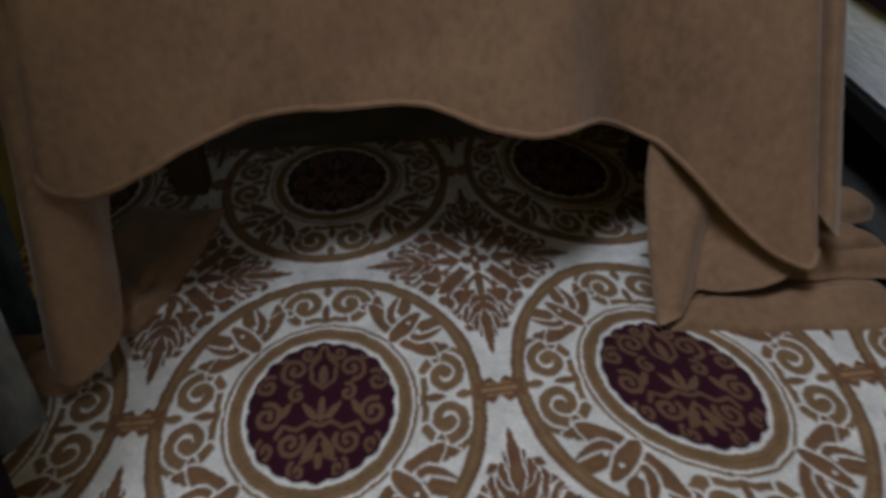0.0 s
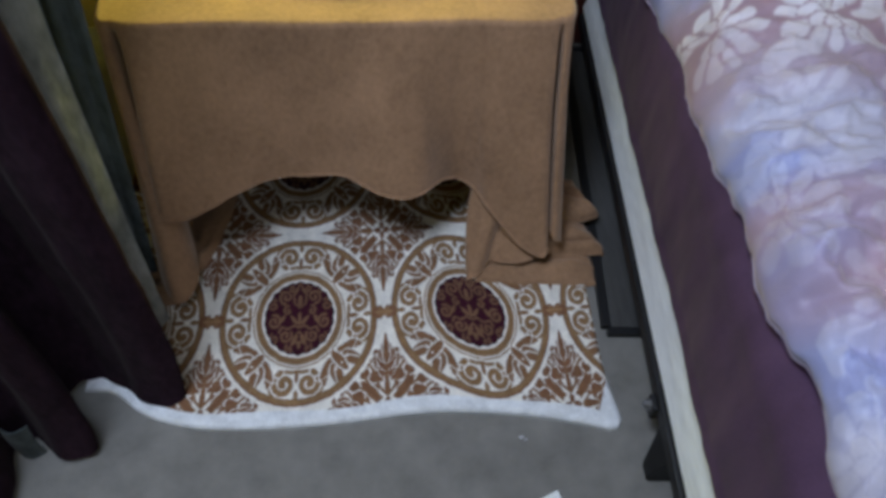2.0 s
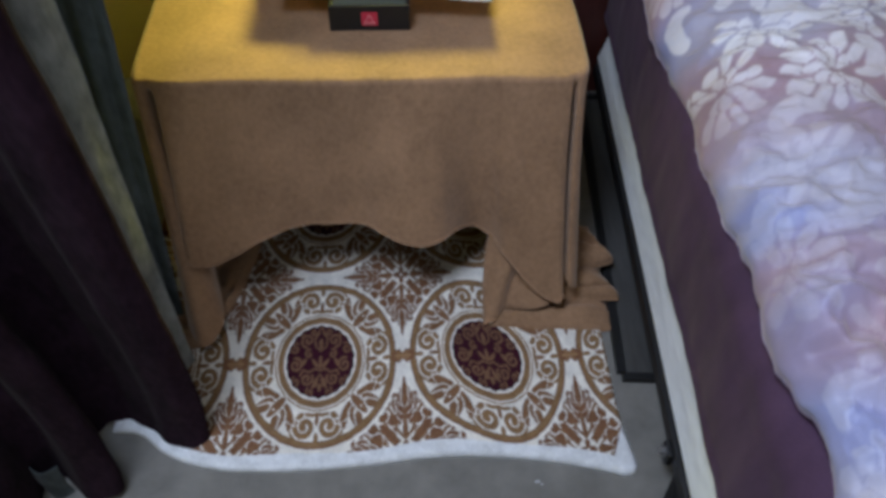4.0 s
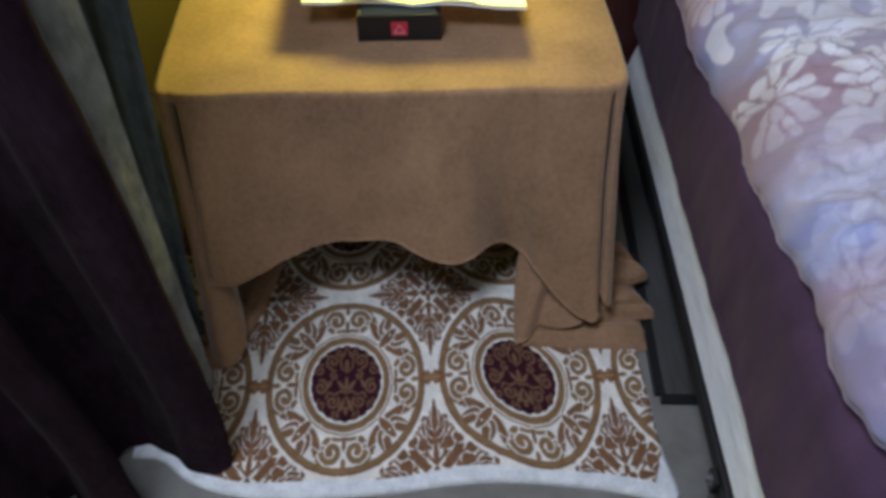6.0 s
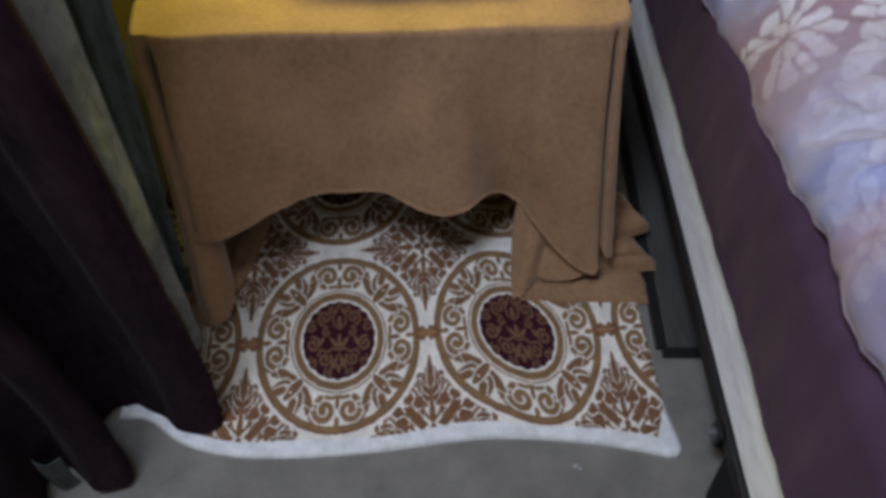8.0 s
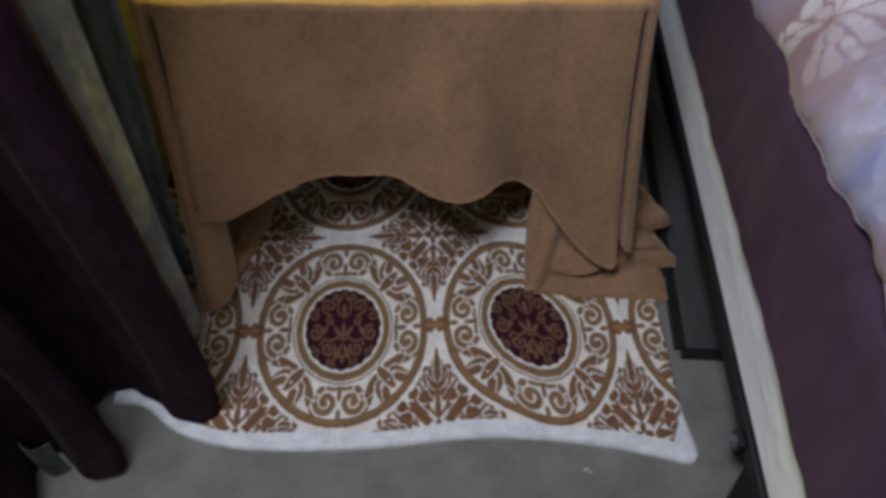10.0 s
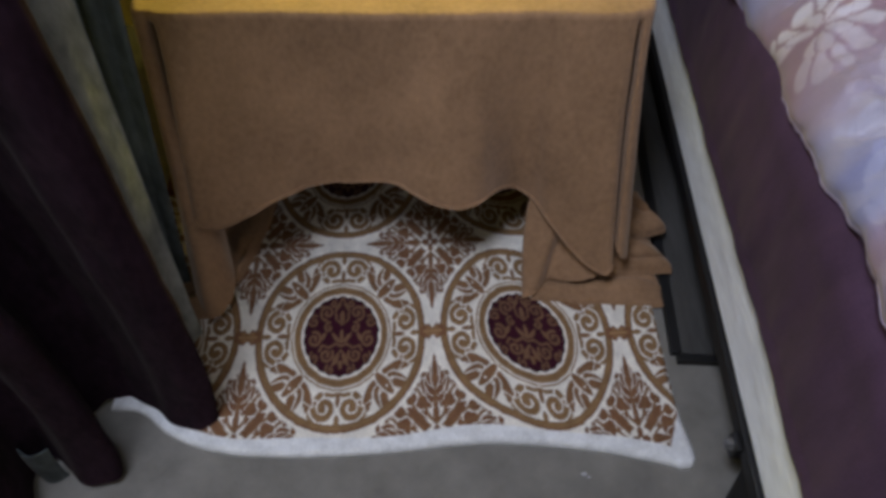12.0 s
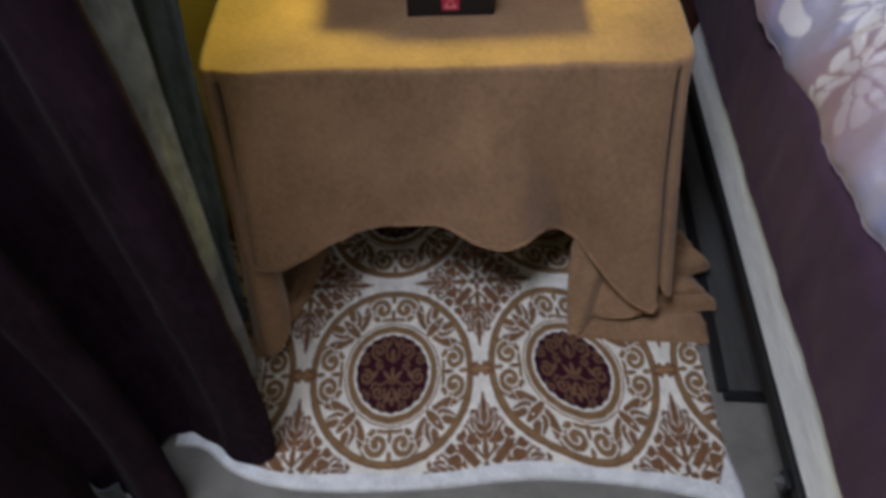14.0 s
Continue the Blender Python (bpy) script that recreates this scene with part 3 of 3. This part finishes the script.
# ---- things on the table ----
def build_box():
    top = 0.5025
    b = thing("stand_box", "small black card box with a red square emblem on the blanket", "box", at=(-0.037, 0.371, top))
    x, y0, y1, h = 0.069, -0.031, 0.035, 0.048
    bm = bmesh.new()
    for q in ((-x, x, y0, y0 + 0.006, 0, h), (-x, x, y1 - 0.006, y1, 0, h), (-x, -x + 0.006, y0 + 0.006, y1 - 0.006, 0, h), (x - 0.006, x, y0 + 0.006, y1 - 0.006, 0, h), (-x + 0.006, x - 0.006, y0 + 0.006, y1 - 0.006, 0, 0.006)):
        t = box(*q, 0.0012)
        me = bpy.data.meshes.new("w")
        t.to_mesh(me)
        t.free()
        bm.from_mesh(me)
        bpy.data.meshes.remove(me)
    part("body", bm, M_BOX, b)
    part("inlay", box(-x + 0.007, x - 0.007, y0 + 0.007, y1 - 0.007, 0.007, h - 0.006, 0.001), M_INNER, b, "grey-green card inlay")
    em = part("emblem", box(-0.0135, 0.0135, y0 - 0.0008, y0 - 0.0001, 0.011, 0.037, 0.0002), M_RED, b, "red square emblem")
    bm = bmesh.new()
    for (ax, az, bx, bz) in ((-0.008, 0.018, 0.0, 0.032), (0.008, 0.018, 0.0, 0.032), (-0.009, 0.0165, 0.009, 0.0165)):
        d = Vector((bx - ax, 0, bz - az))
        m = Matrix.Translation(((ax + bx) / 2, y0 - 0.0011, (az + bz) / 2)) @ d.to_track_quat("X", "Y").to_matrix().to_4x4() @ Matrix.Diagonal((d.length, 0.0006, 0.0022, 1))
        bmesh.ops.create_cube(bm, size=1, matrix=m)
    part("emblem_mark", bm, M_PINK, em, "pale peaked mark")
    # open booklet that leans on the box
    k = thing("booklet", "open white booklet lying across the black box", "book", at=(-0.012, 0.437, top + 0.049))
    for sx, tilt in ((-1, 2.0), (1, -2.5)):
        n1, n2 = 30, 24
        a, c = np.meshgrid(np.linspace(0, 1, n1), np.linspace(0, 1, n2), indexing="ij")
        px = sx * a * 0.185
        pz = 0.004 + 0.010 * np.sin(np.pi * np.clip(a * 1.2, 0, 1)) * (1 - a) + 0.001 * c
        py = -0.072 + c * 0.22 - a * 0.014 * sx
        P = np.stack([px, py, pz], -1)
        sheet("page_block", P if sx > 0 else P[::-1], M_PAPER, k, thick=0.006)
    p = thing("pencil", "thin pale wooden pencil lying on the booklet's edge", "pencil", at=(-0.012, 0.368, top + 0.0645))
    part("shaft", cyl(0.0032, 0.21, pose(0, 0, 0, 0, 90, 0), 6), M_GOLD, p)
    part("ferrule", cyl(0.0034, 0.012, pose(-0.110, 0, 0, 0, 90, 0), 12), M_STEEL, p, "metal ferrule")


build_box()


# ---- bed ----
def bed_x(y):
    return 0.467 + 0.05 * y


def skew(bm):
    """Turn straight pieces into the bed's slightly turned line."""
    for v in bm.verts:
        v.co.x += bed_x(v.co.y)
    return bm


def build_bed():
    bed = thing("bed", "bed with a cream side rail, purple fitted sheet and red-brown headboard", "bed")
    # rail
    bm = box(0.0, 0.030, -1.45, 0.74, 0.13, 0.222, 0.004)
    for v in bm.verts:
        if v.co.z > 0.2 and v.co.x < 0.015:
            v.co.x += 0.020
    part("side_rail", skew(bm), M_RAIL, bed, "cream wood-grained side rail")
    part("foot_rail", skew(box(0.03, 1.5, -1.47, -1.44, 0.13, 0.3, 0.004)), M_RAIL, bed)
    part("frame_bar", skew(box(-0.009, 0.026, -1.43, 0.72, 0.100, 0.1295, 0.003)), M_BLACK, bed, "black steel frame bar")
    part("headboard", box(0.425, 2.05, 0.765, 0.80, 0.0, 0.95, 0.006), M_HEAD, bed, "dark red-brown wooden headboard")
    # legs with their brackets
    for y in (-0.345, -1.2):
        leg = part("leg", skew(box(0.012, 0.045, y - 0.018, y + 0.018, 0.0, 0.085, 0.003)), M_BLACK, bed, "black steel leg")
        bm = bmesh.new()
        vs = [bm.verts.new((bed_x(y) + dx, y + dy, dz)) for dx, dy, dz in ((-0.016, -0.026, 0.0), (-0.016, 0.006, 0.0), (0.04, 0.045, 0.0), (0.04, -0.03, 0.0),
                                                                           (-0.013, -0.022, 0.024), (-0.013, 0.004, 0.024), (0.004, 0.048, 0.0995), (0.03, -0.02, 0.0995))]
        for q in ((3, 2, 1, 0), (4, 5, 6, 7), (0, 1, 5, 4), (1, 2, 6, 5), (2, 3, 7, 6), (3, 0, 4, 7)):
            bm.faces.new([vs[i] for i in q])
        bmesh.ops.bevel(bm, geom=bm.edges[:], offset=0.003, segments=2, affect="EDGES")
        part("foot", bm, M_BLACK, leg, "wedge-shaped black foot")
    bx = bed_x(-0.27)
    br = part("bracket", box(bx - 0.018, bx + 0.008, -0.292, -0.262, 0.080, 0.118, 0.003), M_BLACK, bed, "black steel bracket")
    part("bolt", cyl(0.0075, 0.012, pose(bx - 0.0235, -0.276, 0.104, 0, 90, 0), 6, 0.002), M_STEEL, br, "bare steel bolt head")
    part("washer", cyl(0.0105, 0.003, pose(bx - 0.0195, -0.276, 0.104, 0, 90, 0), 20), M_STEEL, br)
    # mattress with its fitted sheet: side wall and upper side as one skin
    prof = [(0.0, 0.030, 0.200), (0.06, 0.006, 0.226), (0.2, 0.000, 0.27), (0.5, -0.004, 0.40), (0.75, 0.006, 0.48), (0.85, 0.030, 0.515), (1.0, 0.085, 0.53), (1.5, 0.9, 0.53), (1.7, 1.46, 0.525), (1.8, 1.5, 0.52), (2.0, 1.5, 0.2)]
    s = np.concatenate([np.linspace(0, 1, 70), np.linspace(1.02, 2, 30)])
    k = curve(prof, s)
    Y, Sx = np.meshgrid(np.linspace(-1.43, 0.755, 300), s, indexing="ij")
    wr = 0.0035 * smooth_noise(Y * 22, Sx * 3, 71) + 0.0015 * smooth_noise(Y * 60, Sx * 8, 72)
    X = bed_x(Y) + k[None, :, 0] + wr * (Sx < 1)
    Z = k[None, :, 1] + wr * (Sx >= 1)
    sheet("mattress", np.stack([X, Y, Z], -1), M_PURPLE, bed, "dark purple fitted sheet on the mattress")


build_bed()


def petal(X, Y, cx, cy, deg, ln, w, bend=0.0):
    c, s = math.cos(radians(deg)), math.sin(radians(deg))
    u = ((X - cx) * c + (Y - cy) * s) / ln
    v = (-(X - cx) * s + (Y - cy) * c) / w - bend * u * u
    return np.where((u > 0) & (u < 1), 1.35 * np.sqrt(np.clip(u, 0, 1)) ** 1.4 * np.sqrt(np.clip(1 - u ** 2.2, 0, 1)) - np.abs(v), -1)


def build_quilt():
    q = thing("quilt", "shiny lilac and pink damask quilt with pale flowers on the bed", "quilt")
    g = np.random.RandomState(12)
    prof = [(0.0, 0.004, 0.0), (0.15, -0.003, 0.020), (0.35, 0.004, 0.050), (0.55, 0.026, 0.080), (0.75, 0.062, 0.100), (1.0, 0.125, 0.112)]
    s1 = np.linspace(0, 1, 75)
    k = curve(prof, s1)
    xs = np.concatenate([k[:, 0], np.linspace(0.1285, 0.75, 180), np.linspace(0.77, 1.5, 40)])
    zs = np.concatenate([k[:, 1], np.full(220, 0.112)])
    along = np.concatenate([[0], np.cumsum(np.hypot(np.diff(xs), np.diff(zs)))])
    ys = np.concatenate([np.linspace(-1.4, -0.80, 40), np.linspace(-0.795, 0.755, 470)])
    Y, A = np.meshgrid(ys, along, indexing="ij")
    X = np.repeat(xs[None], len(ys), 0)
    Z = np.repeat(zs[None], len(ys), 0)
    hemkeys = [(-1.4, 0.505, 0.0), (-0.55, 0.500, 0.004), (-0.43, 0.520, 0.006), (-0.34, 0.500, -0.004), (-0.24, 0.508, 0.0), (-0.10, 0.490, 0.004), (0.02, 0.480, 0.0), (0.14, 0.466, 0.0), (0.25, 0.456, 0.002),
               (0.31, 0.466, -0.012), (0.40, 0.474, -0.024), (0.55, 0.478, -0.032), (0.755, 0.480, -0.034)]
    hk = curve(hemkeys, ys)
    drop = np.clip(1 - A / 0.16, 0, 1)
    Z = Z + 0.485 + (hk[:, 0:1] - 0.485) * drop
    X = X + bed_x(Y) + hk[:, 1:2] * drop
    puff = 0.012 * smooth_noise(A * 15, Y * 15, 81) + 0.009 * smooth_noise(A * 40, Y * 40, 82) + 0.009 * (0.5 - np.abs(smooth_noise(A * 26, Y * 32, 83))) + 0.006 * (0.5 - np.abs(smooth_noise(A * 12 + Y * 30, Y * 34 - A * 20, 88))) + 0.004 * smooth_noise(A * 28, Y * 105, 85) + 0.002 * smooth_noise(A * 90, Y * 90, 86)
    puff = puff + 0.010 * (0.4 - np.abs(smooth_noise(A * 22 + Y * 10, Y * 60, 87))) * np.clip(1.3 - A * 4, 0.25, 1)
    # sharp small crinkles towards the foot of the bed
    puff = puff + (0.0048 * (0.4 - np.abs(smooth_noise(A * 42 + Y * 20, Y * 115, 89))) + 0.003 * (0.4 - np.abs(smooth_noise(A * 95, Y * 60, 90)))) * np.clip(0.7 - 2 * Y, 0.1, 1)
    flat = np.clip(A / 0.10, 0.45, 1)
    Z = Z + puff * flat
    X = X - 0.008 * smooth_noise(A * 10, Y * 24, 84) * drop
    # woven figure
    U, W = A, Y
    U = U + 0.010 * smooth_noise(A * 9, Y * 9, 91) + 0.0022 * smooth_noise(A * 90, Y * 90, 93)
    W = W + 0.010 * smooth_noise(A * 9, Y * 9, 92) + 0.0022 * smooth_noise(A * 90, Y * 90, 94)
    fig = np.full(U.shape, -1.0)

    def mark(cx, cy, reach, fn):
        iy = np.abs(ys - cy) < reach
        ix = np.abs(along - cx) < reach
        if iy.any() and ix.any():
            w = np.ix_(iy, ix)
            fig[w] = fn(U[w], W[w], fig[w])
    step = 0.170
    for iu in range(0, 6):
        for iw in range(-9, 6):
            fu = 0.085 + iu * step + g.uniform(-0.015, 0.015) + (step / 2 if iw % 2 else 0)
            fw = 0.075 + iw * step * 0.9 + g.uniform(-0.015, 0.015)
            turn = g.uniform(0, 360)
            # a full flower: rings of round petals, parted by narrow slits, open on one side
            sizes = g.uniform(0.75, 1.25, 24)

            def flower(u, w, f):
                for ring, count, ln, wd in ((0.030, 11, 0.046, 0.0145), (0.006, 7, 0.034, 0.0120)):
                    for j in range(count):
                        a = turn + j * 300 / count + 14 * (sizes[j] - 1)
                        ca, sa = math.cos(radians(a)), math.sin(radians(a))
                        p = petal(u, w, fu + ring * ca, fw + ring * sa, a, ln * sizes[j], wd * sizes[-j - 1], 0.25)
                        f = np.where((p > -0.22) & (p > -0.99), np.maximum(p, -0.9), f)
                return f
            mark(fu, fw, 0.15, flower)
            # comma-shaped leaves and a bud round it
            for j in range(3):
                a0 = radians(turn + 195 + 62 * j)
                cu, cw = fu + 0.112 * math.cos(a0), fw + 0.112 * math.sin(a0)
                hand, head = (1 if j % 2 else -1), g.uniform(0.9, 1.25)

                def comma(u, w, f):
                    for m in range(14):
                        a = a0 + hand * (0.5 + m * 0.21)
                        rr = (0.0050 + 0.0115 * math.sin(math.pi * (0.15 + 0.75 * m / 13))) * head
                        d = np.hypot(u - cu - 0.031 * math.cos(a), w - cw - 0.031 * math.sin(a))
                        f = np.maximum(f, (rr - d) / 0.012)
                    return f
                mark(cu, cw, 0.07, comma)
    on = np.clip(fig * 4 + 0.5, 0, 1)[..., None]
    # satin's shifting sheen painted as patchy figure contrast, weaker towards the foot
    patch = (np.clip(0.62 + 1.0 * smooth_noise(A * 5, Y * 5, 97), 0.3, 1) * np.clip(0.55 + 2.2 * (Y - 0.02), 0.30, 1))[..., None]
    # blue and pink light on the satin folds, put into the ground colour
    pink_cast = np.clip(0.42 + 1.0 * smooth_noise(A * 9 + 0.4 * Y, Y * 13, 95) + 0.5 * np.clip(Y, -0.5, 0.5), 0, 1)[..., None]
    blue_cast = np.clip(0.35 + 1.2 * smooth_noise(A * 16, Y * 20, 96) - 0.4 * Y, 0, 1)[..., None]
    ground = np.array((0.41, 0.385, 0.49)) * (1 - blue_cast) + np.array((0.29, 0.305, 0.52)) * blue_cast
    ground = ground * (1 - pink_cast) + np.array((0.37, 0.250, 0.300)) * pink_cast
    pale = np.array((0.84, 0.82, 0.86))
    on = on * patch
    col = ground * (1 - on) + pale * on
    Z = Z + 0.0015 * on[..., 0]
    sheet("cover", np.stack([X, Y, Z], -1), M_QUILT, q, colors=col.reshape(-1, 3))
    edge = np.stack([X[:, 0], Y[:, 0], Z[:, 0]], 1)
    sheet("edge_piping", tube(edge, 0.0014), material("quilt_piping", (0.32, 0.26, 0.36), 0.7, vary=0.06), q, "narrow sewn edge")


build_quilt()


def build_tray():
    t = thing("under_bed_frame", "black-edged grey board lying on the carpet under the bed", "board", at=(0.0, 0.0, 0.0))
    m = Matrix.Translation((0.424, -0.086, 0)) @ pose(0, 0, 0, 0, 0, -4.0)

    def add(name, bm, mat, label=""):
        bmesh.ops.transform(bm, matrix=m, verts=bm.verts)
        part(name, bm, mat, t, label)
    # board stretched back so its dark panel stands in for shade on the carpet
    w, d = 0.42, 0.82
    add("panel", box(0.008, w - 0.008, 0.008, d - 0.008, 0.001, 0.012, 0.001), M_PANEL, "grey wood-grained panel")
    add("edge_bar", box(0, w, -0.008, 0.008, 0, 0.016, 0.002), M_BLACK)
    add("edge_bar", box(0, w, d - 0.008, d + 0.005, 0, 0.02, 0.002), M_BLACK)
    add("edge_bar", box(-0.010, 0.008, 0.009, d - 0.009, 0, 0.016, 0.002), M_BLACK)
    add("edge_bar", box(w - 0.008, w + 0.007, 0.009, d - 0.009, 0, 0.02, 0.002), M_BLACK)


build_tray()


# ---- curtains ----
def hang(name, mat, label, plan, waves, seed, top=2.25, foot=0.004, lean=0.0, flare=0.0, thick=0.003, n=360, nz=90):
    c = thing(name, label, "curtain", "curtains at the bedside")
    s = np.linspace(0, 1, n)
    base = curve(plan, s)
    z = np.linspace(0, 1, nz) ** 1.3 * (top - foot) + foot
    S, Z = np.meshgrid(s, z, indexing="ij")
    d = np.gradient(base, axis=0)
    d /= np.linalg.norm(d, axis=1, keepdims=True)
    nx, ny = -d[:, 1:2], d[:, 0:1]
    off = np.zeros_like(S)
    for amp, count, ph in waves:
        off += amp * np.sin(2 * np.pi * count * S + ph + 0.25 * smooth_noise(S * 3, Z * 1.4, seed)) * (1 - 0.25 * Z / top)
    off += 0.004 * smooth_noise(S * 30, Z * 5, seed + 1) + 0.0015 * smooth_noise(S * 60, Z * 40, seed + 2)
    X = base[:, 0:1] + nx * off + lean * Z - 0.7 * flare * np.exp(-Z / 0.10)
    Y = base[:, 1:2] + ny * off - flare * np.exp(-Z / 0.10)
    sheet("drape", np.stack([X, Y, Z], -1), mat, c, thick=thick)
    sheet("hem", tube(np.stack([X[:, 1], Y[:, 1], Z[:, 1] + 0.002], 1), 0.0035), mat, c, "turned hem")
    return c


hang("purple_curtain", M_CURTAIN, "dark purple curtain hanging in deep folds down onto the rug",
     [(0, -0.432, -0.078), (0.03, -0.384, -0.116), (0.06, -0.343, -0.155), (0.09, -0.358, -0.174), (0.12, -0.392, -0.172), (0.16, -0.430, -0.146), (0.20, -0.480, -0.118), (0.25, -0.522, -0.122), (0.30, -0.545, -0.160),
      (0.34, -0.522, -0.205), (0.38, -0.484, -0.232), (0.41, -0.482, -0.252), (0.45, -0.526, -0.256), (0.50, -0.572, -0.218), (0.54, -0.605, -0.240), (0.58, -0.590, -0.305), (0.61, -0.590, -0.345), (0.65, -0.640, -0.390),
      (0.72, -0.745, -0.33), (0.8, -0.830, -0.44), (0.9, -0.98, -0.44), (1, -1.1, -0.55)],
     [(0.0014, 23, 0.4)], 101, foot=0.015, flare=0.022, lean=0.006)
a, b = np.meshgrid(np.linspace(0, 1, 14), np.linspace(0, 1, 20), indexing="ij")
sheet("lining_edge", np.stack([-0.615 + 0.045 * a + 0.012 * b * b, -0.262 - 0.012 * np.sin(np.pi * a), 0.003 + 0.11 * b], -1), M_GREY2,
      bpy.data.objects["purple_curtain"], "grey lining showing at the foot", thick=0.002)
hang("grey_curtain", M_GREY, "grey textured curtain lining beside the purple curtain",
     [(0, -0.406, -0.014), (0.04, -0.424, -0.050), (0.08, -0.450, -0.048), (0.14, -0.490, -0.018), (0.25, -0.54, -0.010), (0.6, -0.75, -0.01), (1, -1.2, -0.10)], [(0.003, 9, 2.2)], 111, lean=0.050)
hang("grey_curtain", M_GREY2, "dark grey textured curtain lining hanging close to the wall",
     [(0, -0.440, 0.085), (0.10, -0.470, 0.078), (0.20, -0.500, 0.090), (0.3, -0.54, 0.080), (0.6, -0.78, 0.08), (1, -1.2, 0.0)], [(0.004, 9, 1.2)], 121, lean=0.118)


# ---- small things on the floor ----
def build_paper():
    p = thing("paper_sheet", "white sheet of paper lying on the grey carpet", "paper", at=(0.235, -0.50, 0.001))
    a, b = np.meshgrid(np.linspace(0, 1, 30), np.linspace(0, 1, 30), indexing="ij")
    A, B = a[..., None], b[..., None]
    c = np.array([(-0.075, 0.072, 0), (0.045, 0.122, 0), (0.085, -0.02, 0), (-0.035, -0.09, 0)])
    P = c[0] * (1 - A) * (1 - B) + c[1] * A * (1 - B) + c[2] * A * B + c[3] * (1 - A) * B
    P[..., 2] = 0.003 + 0.010 * np.clip(a - 0.6, 0, 1) ** 1.5 + 0.0015 * (1 + smooth_noise(a * 4, b * 4, 131))
    sheet("leaf", P[:, ::-1], M_PAPER, p, thick=0.0006)


build_paper()


def build_lint():
    g = random.Random(4)
    for cx, cy, r in ((0.233, -0.281, 0.0032), (0.240, -0.286, 0.002)):
        bm = bmesh.new()
        bmesh.ops.create_icosphere(bm, subdivisions=2, radius=r)
        for v in bm.verts:
            v.co *= g.uniform(0.7, 1.3)
            v.co.x *= 1.5
            v.co.z = v.co.z * 0.4 + r * 0.3
        ob = part("lint", bm, M_LINT, smooth=True)
        ob.location = (cx, cy, 0.0005)
        tagged(ob, "tiny white scrap of lint on the grey carpet", "lint", "scraps on the carpet")


build_lint()
